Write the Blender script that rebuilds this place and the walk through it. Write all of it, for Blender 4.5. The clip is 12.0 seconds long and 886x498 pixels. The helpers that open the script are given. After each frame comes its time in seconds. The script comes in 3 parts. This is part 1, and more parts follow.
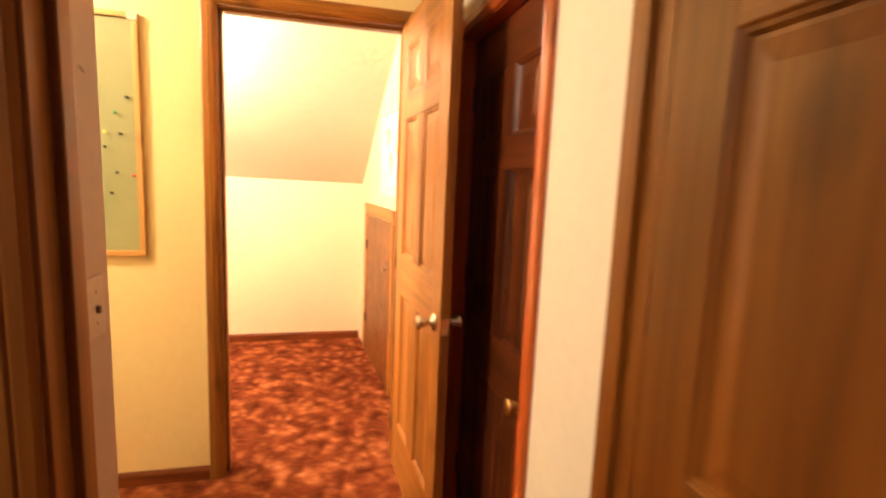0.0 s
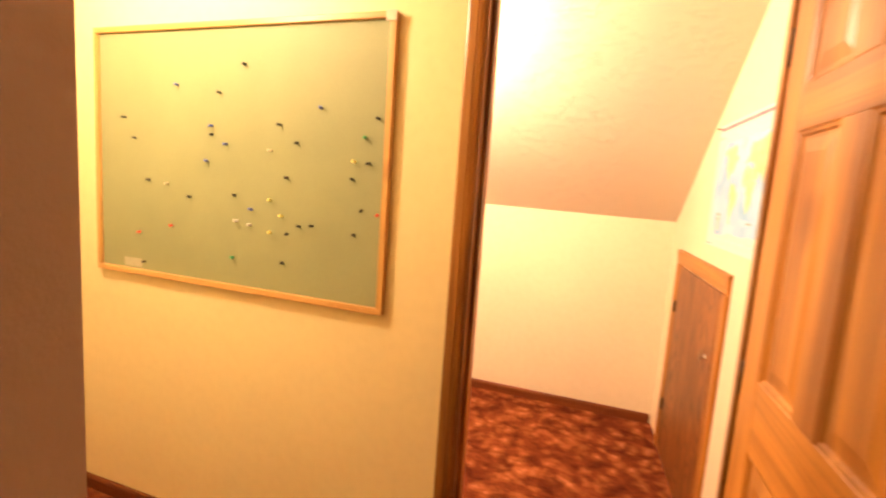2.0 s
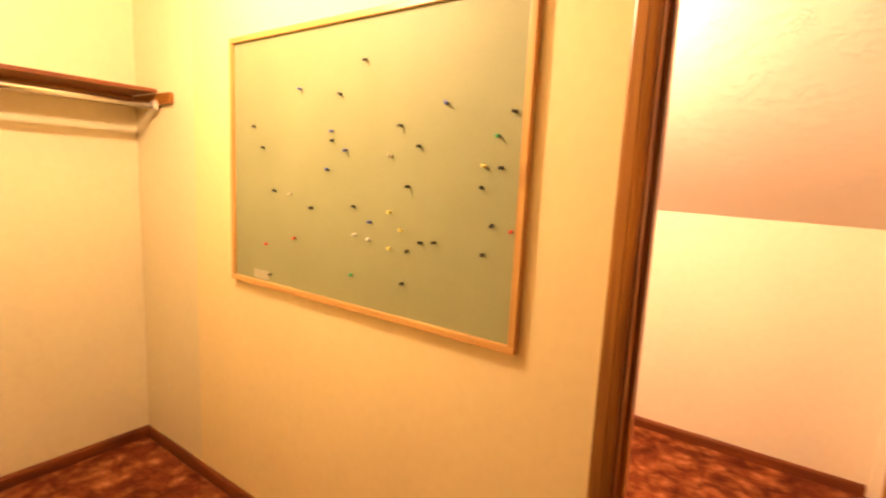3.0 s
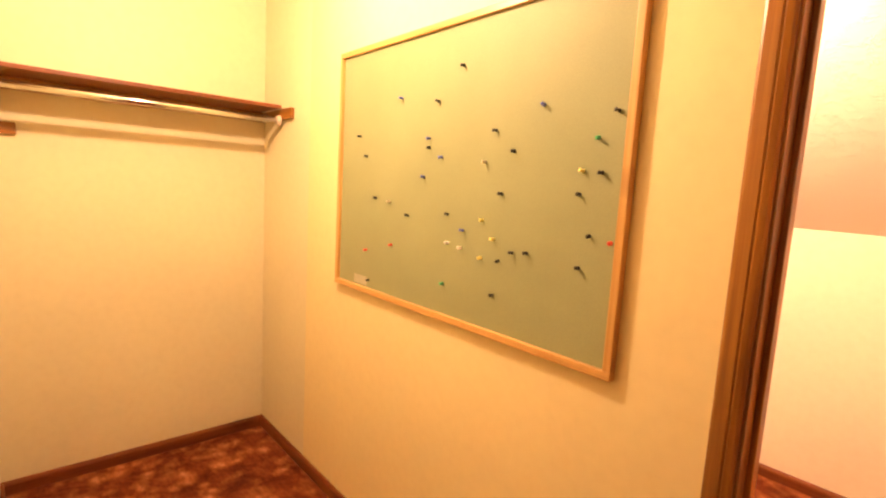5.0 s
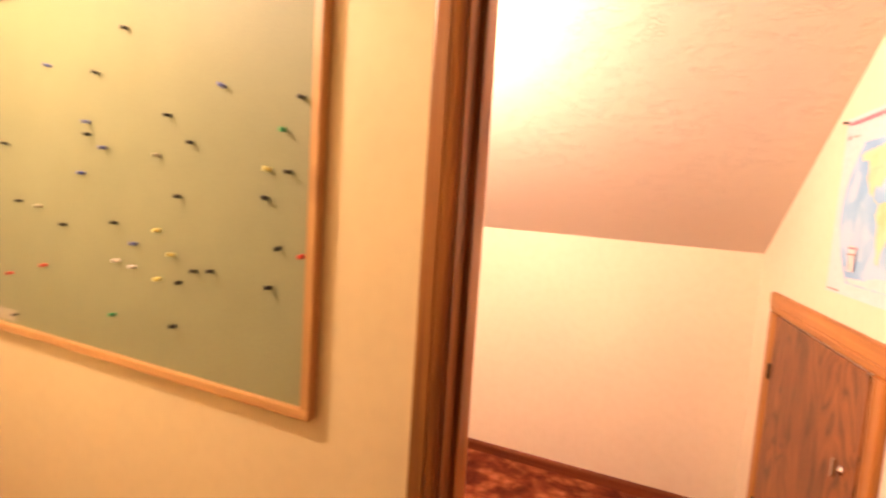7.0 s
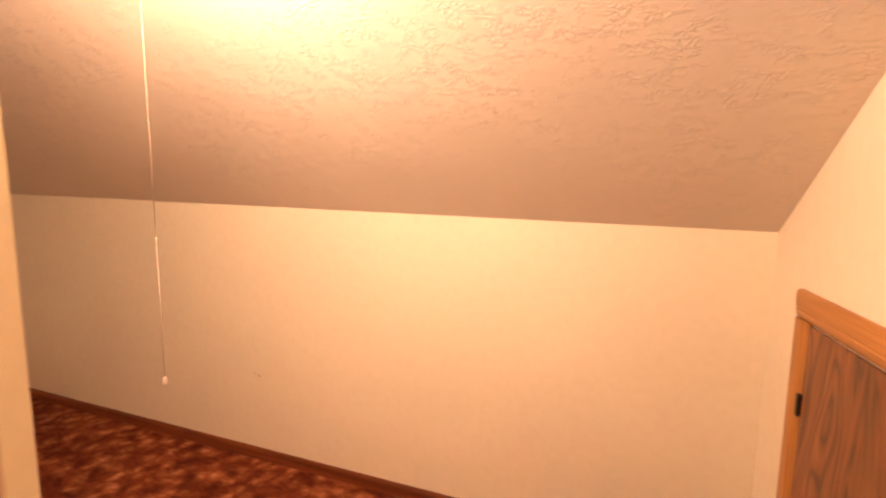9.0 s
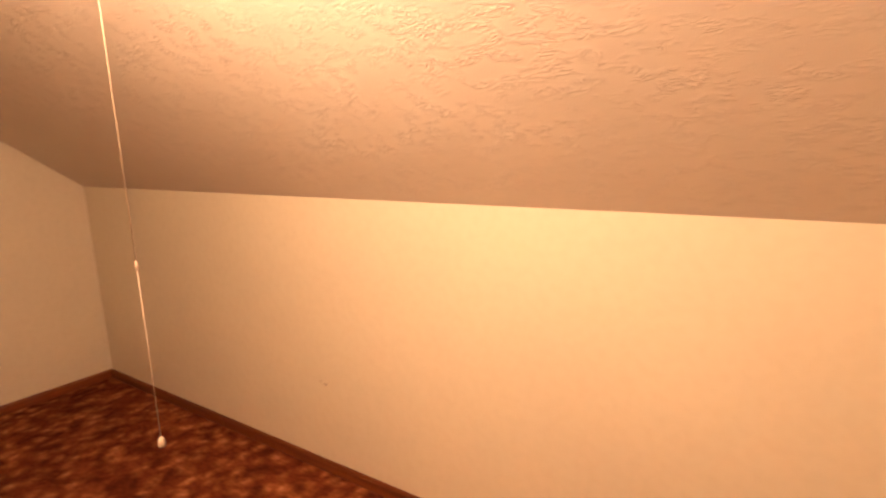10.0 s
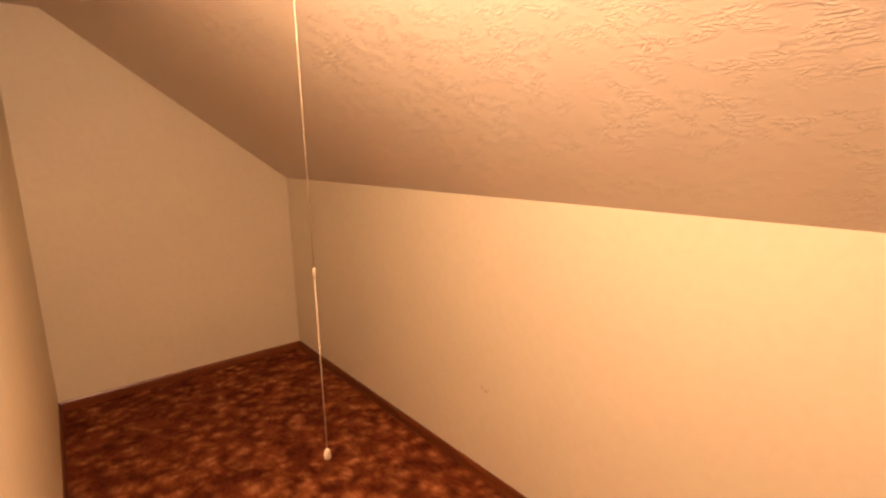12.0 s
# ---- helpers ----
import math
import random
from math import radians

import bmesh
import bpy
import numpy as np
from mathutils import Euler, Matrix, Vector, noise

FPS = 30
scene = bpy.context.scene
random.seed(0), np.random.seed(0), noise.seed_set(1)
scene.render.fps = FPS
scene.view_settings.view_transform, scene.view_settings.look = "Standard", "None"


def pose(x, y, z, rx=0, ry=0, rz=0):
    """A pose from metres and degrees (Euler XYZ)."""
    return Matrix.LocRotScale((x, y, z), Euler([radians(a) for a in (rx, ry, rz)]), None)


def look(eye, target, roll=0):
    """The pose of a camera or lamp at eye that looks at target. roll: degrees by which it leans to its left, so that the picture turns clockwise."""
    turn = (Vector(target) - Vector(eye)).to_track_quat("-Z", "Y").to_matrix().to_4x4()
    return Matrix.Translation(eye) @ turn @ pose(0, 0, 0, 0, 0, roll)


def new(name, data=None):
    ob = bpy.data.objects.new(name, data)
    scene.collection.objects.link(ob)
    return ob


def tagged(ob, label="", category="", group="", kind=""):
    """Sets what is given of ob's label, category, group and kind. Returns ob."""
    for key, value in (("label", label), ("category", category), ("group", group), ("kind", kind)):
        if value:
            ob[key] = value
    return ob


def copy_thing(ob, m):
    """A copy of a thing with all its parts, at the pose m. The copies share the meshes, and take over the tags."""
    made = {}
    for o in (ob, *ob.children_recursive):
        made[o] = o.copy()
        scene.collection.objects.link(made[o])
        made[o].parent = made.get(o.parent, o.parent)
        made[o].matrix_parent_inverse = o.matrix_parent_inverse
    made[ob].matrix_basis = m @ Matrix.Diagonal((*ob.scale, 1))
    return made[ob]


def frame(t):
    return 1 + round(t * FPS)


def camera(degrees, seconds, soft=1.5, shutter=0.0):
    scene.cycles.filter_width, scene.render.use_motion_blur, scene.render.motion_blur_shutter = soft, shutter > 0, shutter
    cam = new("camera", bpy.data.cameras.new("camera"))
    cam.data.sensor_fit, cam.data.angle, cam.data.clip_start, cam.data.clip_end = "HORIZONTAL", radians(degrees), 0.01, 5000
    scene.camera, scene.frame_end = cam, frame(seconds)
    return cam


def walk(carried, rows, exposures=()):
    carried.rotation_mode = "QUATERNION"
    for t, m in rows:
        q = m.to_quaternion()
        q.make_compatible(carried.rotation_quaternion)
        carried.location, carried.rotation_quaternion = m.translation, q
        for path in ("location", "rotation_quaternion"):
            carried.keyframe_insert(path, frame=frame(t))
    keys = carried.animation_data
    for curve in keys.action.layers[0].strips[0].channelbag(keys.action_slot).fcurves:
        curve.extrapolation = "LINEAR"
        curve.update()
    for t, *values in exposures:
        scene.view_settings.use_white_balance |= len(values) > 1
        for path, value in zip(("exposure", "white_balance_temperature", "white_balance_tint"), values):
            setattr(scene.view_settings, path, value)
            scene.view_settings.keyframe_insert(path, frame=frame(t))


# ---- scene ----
cam = camera(84.3, 12.0, soft=2.2, shutter=0.5)
PATH = [
    (0, (0.382, -2.227, 1.362), (0.866, -0.305, 1.093), 2.4),
    (0.2, (0.397, -2.114, 1.366), (0.77, -0.167, 1.101), 2.5),
    (0.4, (0.408, -2.012, 1.373), (0.672, -0.047, 1.109), 2.6),
    (0.6, (0.406, -1.934, 1.381), (0.57, 0.043, 1.127), 3.1),
    (0.8, (0.411, -1.855, 1.392), (0.471, 0.129, 1.147), 3.2),
    (1.2, (0.438, -1.702, 1.426), (0.234, 0.273, 1.183), 3.5),
    (1.5, (0.431, -1.604, 1.428), (0.053, 0.345, 1.184), 3.8),
    (2, (0.381, -1.415, 1.446), (-0.282, 0.455, 1.19), 4.0),
    (2.5, (0.288, -1.268, 1.45), (-0.612, 0.498, 1.184), 3.6),
    (3, (0.236, -1.143, 1.466), (-0.904, 0.476, 1.179), 2.8),
    (3.5, (0.22, -1.089, 1.475), (-1.113, 0.371, 1.175), 2.3),
    (5.5, (0.26, -1.019, 1.439), (-1.229, 0.293, 1.193), 3.3),
    (6, (0.276, -0.947, 1.448), (-1.05, 0.533, 1.226), 3.5),
    (6.5, (0.284, -0.856, 1.445), (-0.809, 0.808, 1.262), 3.7),
    (7, (0.291, -0.763, 1.455), (-0.531, 1.052, 1.275), 3.7),
    (7.5, (0.287, -0.591, 1.458), (-0.3, 1.311, 1.255), 2.9),
    (9.5, (0.246, 0.206, 1.481), (-0.621, 1.983, 1.18), -0.6),
    (10, (0.136, 0.403, 1.506), (-0.921, 2.058, 1.146), -1.5),
    (10.5, (0.088, 0.483, 1.524), (-1.154, 2.005, 1.152), -1.9),
    (11, (0.038, 0.516, 1.534), (-1.341, 1.912, 1.147), -2.1),
    (11.5, (0.005, 0.519, 1.526), (-1.481, 1.802, 1.146), -1.8),
    (12, (-0.012, 0.499, 1.528), (-1.551, 1.72, 1.153), -1.3),
]
walk(cam, [(t, look(eye, target, roll)) for t, eye, target, roll in PATH],
     exposures=[(0, 0.50, 5500, 5), (1.5, 0.18, 5680, 10), (3.0, -0.02, 6200, 18), (5.5, -0.04, 6150, 22), (6.5, -0.15, 5700, 25), (7.5, -0.25, 5250, 30), (9.3, -0.65, 5680, 21), (12, -0.75, 6020, 18)])

# ---- world and lights ----
world = bpy.data.worlds.new("world")
scene.world = world
world.use_nodes = True
world.node_tree.nodes["Background"].inputs[0].default_value = (0.6, 0.55, 0.5, 1)
world.node_tree.nodes["Background"].inputs[1].default_value = 0.03

WARM = (1.0, 0.66, 0.36)


def bulb_light(name, place, watts, size, colour):
    data = bpy.data.lights.new(name, "POINT")
    data.energy, data.shadow_soft_size, data.color = watts, size, colour
    new(name, data).location = place


bulb_light("closet_bulb_light", (-1.20, -0.69, 2.30), 86, 0.03, WARM)
bulb_light("attic_bulb_light", (-0.60, 0.52, 2.06), 128, 0.04, (1.0, 0.62, 0.365))
bulb_light("bedroom_bulb_light", (-1.3, -2.9, 2.2), 44, 0.08, (1.0, 0.70, 0.48))


# ---- materials ----
def nodes_of(name):
    m = bpy.data.materials.new(name)
    m.use_nodes = True
    return m, m.node_tree.nodes, m.node_tree.links, m.node_tree.nodes["Principled BSDF"]


def tex(ns, ls, kind, scale, stretch=(1, 1, 1), coord="Object", **sets):
    c = ns.new("ShaderNodeTexCoord")
    mp = ns.new("ShaderNodeMapping")
    mp.inputs["Scale"].default_value = stretch
    ls.new(c.outputs[coord], mp.inputs[0])
    t = ns.new(kind)
    t.inputs["Scale"].default_value = scale
    for k, v in sets.items():
        t.inputs[k].default_value = v
    ls.new(mp.outputs[0], t.inputs["Vector"])
    return t


def ramp(ns, ls, source, stops):
    r = ns.new("ShaderNodeValToRGB")
    while len(r.color_ramp.elements) < len(stops):
        r.color_ramp.elements.new(0.5)
    for e, (p, c) in zip(r.color_ramp.elements, stops):
        e.position, e.color = p, (*c, 1)
    ls.new(source, r.inputs[0])
    return r


def mix(ns, ls, a, b, how="MULTIPLY", fac=1.0):
    m = ns.new("ShaderNodeMix")
    m.data_type, m.blend_type = "RGBA", how
    m.inputs[0].default_value = fac
    for s, v in ((6, a), (7, b)):
        if isinstance(v, tuple):
            m.inputs[s].default_value = (*v, 1)
        else:
            ls.new(v, m.inputs[s])
    return m.outputs[2]


def bump(ns, ls, bsdf, height, strength, distance):
    b = ns.new("ShaderNodeBump")
    b.inputs["Strength"].default_value, b.inputs["Distance"].default_value = strength, distance
    ls.new(height, b.inputs["Height"])
    ls.new(b.outputs[0], bsdf.inputs["Normal"])


def plain(name, colour, rough=0.5, metal=0.0):
    m, ns, ls, b = nodes_of(name)
    n = tex(ns, ls, "ShaderNodeTexNoise", 60, Detail=3.0)
    r = ramp(ns, ls, n.outputs[0], [(0.3, tuple(c * 0.88 for c in colour)), (0.7, colour)])
    ls.new(r.outputs[0], b.inputs["Base Color"])
    b.inputs["Roughness"].default_value, b.inputs["Metallic"].default_value = rough, metal
    return m


def paint(name, colour, rough=0.55):
    """Rolled wall paint: orange-peel relief, faint large unevenness."""
    m, ns, ls, b = nodes_of(name)
    big = tex(ns, ls, "ShaderNodeTexNoise", 1.7, Detail=4.0)
    r = ramp(ns, ls, big.outputs[0], [(0.25, tuple(c * 0.94 for c in colour)), (0.75, colour)])
    sm = tex(ns, ls, "ShaderNodeTexNoise", 28, Detail=5.0)
    r2 = ramp(ns, ls, sm.outputs[0], [(0.3, (0.97, 0.965, 0.95)), (0.6, (1, 1, 1))])
    ls.new(mix(ns, ls, r.outputs[0], r2.outputs[0]), b.inputs["Base Color"])
    b.inputs["Roughness"].default_value = rough
    peel = tex(ns, ls, "ShaderNodeTexNoise", 230, Detail=2.0)
    bump(ns, ls, b, peel.outputs[0], 0.18, 0.002)
    return m


def stomped(name, colour):
    """Ceiling paint with stamped ridges in fans and short curved strokes."""
    m, ns, ls, b = nodes_of(name)
    big = tex(ns, ls, "ShaderNodeTexNoise", 1.5, Detail=3.0)
    r = ramp(ns, ls, big.outputs[0], [(0.25, tuple(c * 0.94 for c in colour)), (0.75, colour)])
    ls.new(r.outputs[0], b.inputs["Base Color"])
    b.inputs["Roughness"].default_value = 0.5
    heights = []
    for scale, stretch, seed in ((13.0, (1, 2.8, 2.8), 0.0), (17.0, (0.8, 2.8, 2.8), 5.3)):
        n = tex(ns, ls, "ShaderNodeTexNoise", scale, stretch, Detail=2.5, Distortion=1.3)
        n.inputs["Roughness"].default_value = 0.6
        c = ns.new("ShaderNodeMath")
        c.operation = "SUBTRACT"
        ls.new(n.outputs[0], c.inputs[0])
        c.inputs[1].default_value = 0.5 + seed * 0.006
        a = ns.new("ShaderNodeMath")
        a.operation = "ABSOLUTE"
        ls.new(c.outputs[0], a.inputs[0])
        heights.append(ramp(ns, ls, a.outputs[0], [(0.0, (1, 1, 1)), (0.06, (0, 0, 0))]).outputs[0])
    both = mix(ns, ls, heights[0], heights[1], "LIGHTEN")
    where = tex(ns, ls, "ShaderNodeTexNoise", 6.0, Detail=2.0)
    mask = ramp(ns, ls, where.outputs[0], [(0.36, (0.25, 0.25, 0.25)), (0.62, (1, 1, 1))])
    gaps = tex(ns, ls, "ShaderNodeTexNoise", 22.0, (0.8, 1, 1), Detail=1.0)
    broken = ramp(ns, ls, gaps.outputs[0], [(0.40, (0, 0, 0)), (0.58, (1, 1, 1))])
    bump(ns, ls, b, mix(ns, ls, mix(ns, ls, both, mask.outputs[0]), broken.outputs[0]), 0.5, 0.0036)
    return m


def wood(name, dark, light, axis, rough=0.32, fine=1.0, swirl=0.8):
    """Stained softwood with its grain along one axis."""
    m, ns, ls, b = nodes_of(name)
    s = [9.0 * fine] * 3
    s["xyz".index(axis)] = 0.55 * fine
    broad = tex(ns, ls, "ShaderNodeTexNoise", 1.6, tuple(s), Detail=4.0, Distortion=swirl)
    s2 = [60.0] * 3
    s2["xyz".index(axis)] = 1.4
    thin = tex(ns, ls, "ShaderNodeTexNoise", 2.2, tuple(s2), Detail=3.0)
    mid = tuple((a + c) / 2 for a, c in zip(dark, light))
    r = ramp(ns, ls, broad.outputs[0], [(0.3, dark), (0.5, mid), (0.72, light)])
    r2 = ramp(ns, ls, thin.outputs[0], [(0.3, (0.80, 0.75, 0.70)), (0.6, (1, 1, 1))])
    info = ns.new("ShaderNodeObjectInfo")
    r3 = ramp(ns, ls, info.outputs["Random"], [(0.0, (0.86, 0.84, 0.8)), (1.0, (1, 1, 1))])
    knots = tex(ns, ls, "ShaderNodeTexNoise", 3.2, Detail=1.0)
    r4 = ramp(ns, ls, knots.outputs[0], [(0.24, (0.5, 0.42, 0.36)), (0.34, (1, 1, 1))])
    c = mix(ns, ls, r.outputs[0], r2.outputs[0])
    c = mix(ns, ls, c, r3.outputs[0])
    ls.new(mix(ns, ls, c, r4.outputs[0]), b.inputs["Base Color"])
    b.inputs["Roughness"].default_value = rough
    b.inputs["Coat Weight"].default_value = 0.08
    b.inputs["Coat Roughness"].default_value = 0.25
    bump(ns, ls, b, thin.outputs[0], 0.12, 0.002)
    return m


def veneer(name, dark, light):
    """Rotary-cut veneer: drawn-out closed figures and cathedral arches along z."""
    m, ns, ls, b = nodes_of(name)
    field = tex(ns, ls, "ShaderNodeTexNoise", 2.6, (1.0, 2.1, 0.55), Detail=2.0, Distortion=0.7)
    k = ns.new("ShaderNodeMath")
    k.operation = "MULTIPLY"
    ls.new(field.outputs[0], k.inputs[0])
    k.inputs[1].default_value = 13.0
    rings = ns.new("ShaderNodeMath")
    rings.operation = "PINGPONG"
    ls.new(k.outputs[0], rings.inputs[0])
    rings.inputs[1].default_value = 0.5
    mid = tuple(0.45 * p + 0.55 * q for p, q in zip(dark, light))
    r = ramp(ns, ls, rings.outputs[0], [(0.02, dark), (0.16, mid), (0.5, light)])
    thin = tex(ns, ls, "ShaderNodeTexNoise", 2.2, (70, 70, 1.6), Detail=3.0)
    r2 = ramp(ns, ls, thin.outputs[0], [(0.32, (0.62, 0.55, 0.5)), (0.6, (1, 1, 1))])
    tone = tex(ns, ls, "ShaderNodeTexNoise", 3.0, (1, 2, 0.6), Detail=2.0)
    r3 = ramp(ns, ls, tone.outputs[0], [(0.3, (0.62, 0.58, 0.55)), (0.65, (1, 1, 1))])
    c = mix(ns, ls, r.outputs[0], r2.outputs[0])
    ls.new(mix(ns, ls, c, r3.outputs[0]), b.inputs["Base Color"])
    b.inputs["Roughness"].default_value = 0.42
    bump(ns, ls, b, thin.outputs[0], 0.1, 0.001)
    return m


def carpet_material():
    m, ns, ls, b = nodes_of("carpet")
    warp = tex(ns, ls, "ShaderNodeTexNoise", 5.0, Detail=2.0)
    c = ns.new("ShaderNodeTexCoord")
    add = ns.new("ShaderNodeVectorMath")
    add.operation = "MULTIPLY_ADD"
    ls.new(warp.outputs["Color"], add.inputs[0])
    add.inputs[1].default_value = (0.16, 0.16, 0.16)
    ls.new(c.outputs["Object"], add.inputs[2])
    leaf = ns.new("ShaderNodeTexVoronoi")
    leaf.feature, leaf.distance = "SMOOTH_F1", "EUCLIDEAN"
    leaf.inputs["Scale"].default_value = 13.0
    leaf.inputs["Smoothness"].default_value = 0.5
    ls.new(add.outputs[0], leaf.inputs["Vector"])
    petals = ramp(ns, ls, leaf.outputs["Distance"], [(0.08, (0.47, 0.20, 0.070)), (0.30, (0.35, 0.122, 0.036)), (0.60, (0.21, 0.054, 0.016))])
    tone = tex(ns, ls, "ShaderNodeTexNoise", 8.0, Detail=5.0, Distortion=0.8)
    r = ramp(ns, ls, tone.outputs[0], [(0.34, (0.48, 0.35, 0.30)), (0.45, (0.76, 0.67, 0.62)), (0.54, (1.0, 0.95, 0.9)), (0.66, (1.25, 1.3, 1.3))])
    strand = tex(ns, ls, "ShaderNodeTexNoise", 26.0, (1, 2.2, 1), Detail=4.0)
    r2 = ramp(ns, ls, strand.outputs[0], [(0.35, (0.70, 0.64, 0.6)), (0.62, (1.0, 1.0, 1.0))])
    pile = tex(ns, ls, "ShaderNodeTexNoise", 420.0, Detail=2.0)
    r3 = ramp(ns, ls, pile.outputs[0], [(0.3, (0.7, 0.68, 0.66)), (0.7, (1, 1, 1))])
    col = mix(ns, ls, petals.outputs[0], r.outputs[0])
    col = mix(ns, ls, col, r2.outputs[0])
    ls.new(mix(ns, ls, col, r3.outputs[0]), b.inputs["Base Color"])
    b.inputs["Roughness"].default_value = 0.95
    b.inputs["Specular IOR Level"].default_value = 0.1
    bump(ns, ls, b, mix(ns, ls, pile.outputs[0], strand.outputs[0], "MIX", 0.4), 0.6, 0.006)
    return m


CREAM = paint("cream_paint", (0.77, 0.69, 0.44))
PEACH = paint("warm_yellow_paint", (0.85, 0.71, 0.37))
KNEE = paint("attic_cream_paint", (0.84, 0.76, 0.57))
WHITE = paint("off_white_paint", (0.90, 0.87, 0.76))
# pinkish brown imitates the dim reddish light on the switch wall; bedroom shares it
PIER = paint("shade_tinted_paint", (0.62, 0.49, 0.39))
STOMP = stomped("stamped_ceiling_paint", (0.76, 0.675, 0.56))
CARPET = carpet_material()
D, L = (0.11, 0.038, 0.005), (0.54, 0.23, 0.028)
WOOD = {a: wood("stained_wood_" + a, D, L, a) for a in "xyz"}
DOORW = {a: wood("door_wood_" + a, (0.28, 0.108, 0.014), (0.56, 0.255, 0.038), a, 0.42) for a in "xyz"}
ENTRYW = {a: wood("entry_door_wood_" + a, (0.15, 0.048, 0.005), (0.43, 0.165, 0.016), a, 0.4, 0.7) for a in "xyz"}
# base darkened to carry the shadow of the open attic door
SHADEDW = {a: wood("shaded_door_wood_" + a, (0.05, 0.013, 0.005), (0.17, 0.045, 0.012), a, 0.3) for a in "xyz"}
TRIM = {a: wood("trim_wood_" + a, (0.12, 0.029, 0.007), (0.27, 0.076, 0.016), a) for a in "xyz"}
RED = {a: wood("red_trim_wood_" + a, (0.50, 0.10, 0.014), (0.70, 0.19, 0.026), a, 0.25) for a in "xyz"}
PINE = {a: wood("pale_frame_wood_" + a, (0.56, 0.30, 0.08), (0.74, 0.46, 0.15), a, 0.4) for a in "xyz"}
VENEER = veneer("walnut_veneer", (0.10, 0.034, 0.008), (0.34, 0.128, 0.028))
CHROME = plain("brushed_chrome", (0.72, 0.70, 0.66), 0.22, 1.0)
BRASS = plain("worn_brass", (0.70, 0.48, 0.18), 0.3, 1.0)
STEEL = plain("rod_steel", (0.80, 0.78, 0.74), 0.18, 1.0)
PLASTIC = plain("ivory_plastic", (0.68, 0.56, 0.42), 0.35)
TOGGLE = plain("brown_toggle_plastic", (0.24, 0.13, 0.07), 0.35)
CORD = plain("white_cord", (0.42, 0.34, 0.24), 0.8)
BLACK = plain("dark_hinge_metal", (0.03, 0.022, 0.018), 0.5, 0.6)


def felt():
    m, ns, ls, b = nodes_of("sage_board_felt")
    big = tex(ns, ls, "ShaderNodeTexNoise", 3, Detail=4.0)
    r = ramp(ns, ls, big.outputs[0], [(0.3, (0.262, 0.284, 0.140)), (0.7, (0.300, 0.321, 0.162))])
    fine = tex(ns, ls, "ShaderNodeTexNoise", 380, Detail=2.0)
    r2 = ramp(ns, ls, fine.outputs[0], [(0.3, (0.9, 0.9, 0.9)), (0.7, (1, 1, 1))])
    ls.new(mix(ns, ls, r.outputs[0], r2.outputs[0]), b.inputs["Base Color"])
    b.inputs["Roughness"].default_value = 0.6
    bump(ns, ls, b, fine.outputs[0], 0.2, 0.001)
    return m


FELT = felt()


# ---- mesh helpers ----
def block(bm, a, b, bevel=0.0):
    """A box between two corners, edges eased by bevel."""
    lo = [min(p, q) for p, q in zip(a, b)]
    hi = [max(p, q) for p, q in zip(a, b)]
    got = bmesh.ops.create_cube(bm, size=1, matrix=Matrix.LocRotScale(
        [(p + q) / 2 for p, q in zip(lo, hi)], None, [q - p for p, q in zip(lo, hi)]))
    if bevel:
        es = list({e for v in got["verts"] for e in v.link_edges})
        bmesh.ops.bevel(bm, geom=es, offset=bevel, segments=2, affect="EDGES", profile=0.6)
    return bm


def boxed(a, b, bevel=0.0):
    return block(bmesh.new(), a, b, bevel)


def lathe(profile, turns=24):
    """A solid of revolution about z from (radius, height) pairs."""
    bm = bmesh.new()
    rings = []
    for r, z in profile:
        rings.append([bm.verts.new((r * math.cos(2 * math.pi * i / turns), r * math.sin(2 * math.pi * i / turns), z)) for i in range(turns)])
    for p, q in zip(rings, rings[1:]):
        for i in range(turns):
            bm.faces.new((p[i], p[(i + 1) % turns], q[(i + 1) % turns], q[i]))
    bm.faces.new(rings[0][::-1])
    bm.faces.new(rings[-1])
    for f in bm.faces:
        f.smooth = True
    return bm


def extruded(points, m, length):
    """A closed outline in a plane, drawn out along its normal, then moved by m."""
    bm = bmesh.new()
    a = [bm.verts.new(m @ Vector((x, y, 0))) for x, y in points]
    b = [bm.verts.new(m @ Vector((x, y, length))) for x, y in points]
    n = len(points)
    for i in range(n):
        bm.faces.new((a[i], a[(i + 1) % n], b[(i + 1) % n], b[i]))
    bm.faces.new(a[::-1])
    bm.faces.new(b)
    bmesh.ops.recalc_face_normals(bm, faces=bm.faces)
    return bm


def link(name, bm, material):
    me = bpy.data.meshes.new(name)
    bm.to_mesh(me)
    bm.free()
    me.materials.append(material)
    return new(name, me)


def solid(name, bm, material):
    """A piece of the setting."""
    return tagged(link(name, bm, material), kind="structure")


def part(name, bm, material, parent, label=""):
    ob = link(name, bm, material)
    ob.parent = parent
    return tagged(ob, label=label)


def thing(name, m, label, category, group="", kind=""):
    ob = new(name)
    ob.empty_display_size = 0.05
    ob.matrix_basis = m
    return tagged(ob, label, category, group, kind)


# ---- plan ----
KY, KZ, PITCH = 1.935, 1.333, 0.75      # knee wall, its height, roof pitch
GX, EX, BY = 0.715, -3.745, 0.36           # gable wall, end wall, furred back wall
CX, RX = -2.47, 0.89                     # closet end wall, right wall of the hall
PX, PY = -0.028, -1.143                   # corner of the switch wall
SPLAY = 0.085                            # the gable wall leans out of square by this much a metre
CEIL = 2.40
FLATY = KY - (CEIL - KZ) / PITCH
SAG = 0.014                              # the eave drops by this much a metre towards the gable


def slope_z(x, y):
    return min(CEIL, KZ - SAG * x + (KY - y) * PITCH)


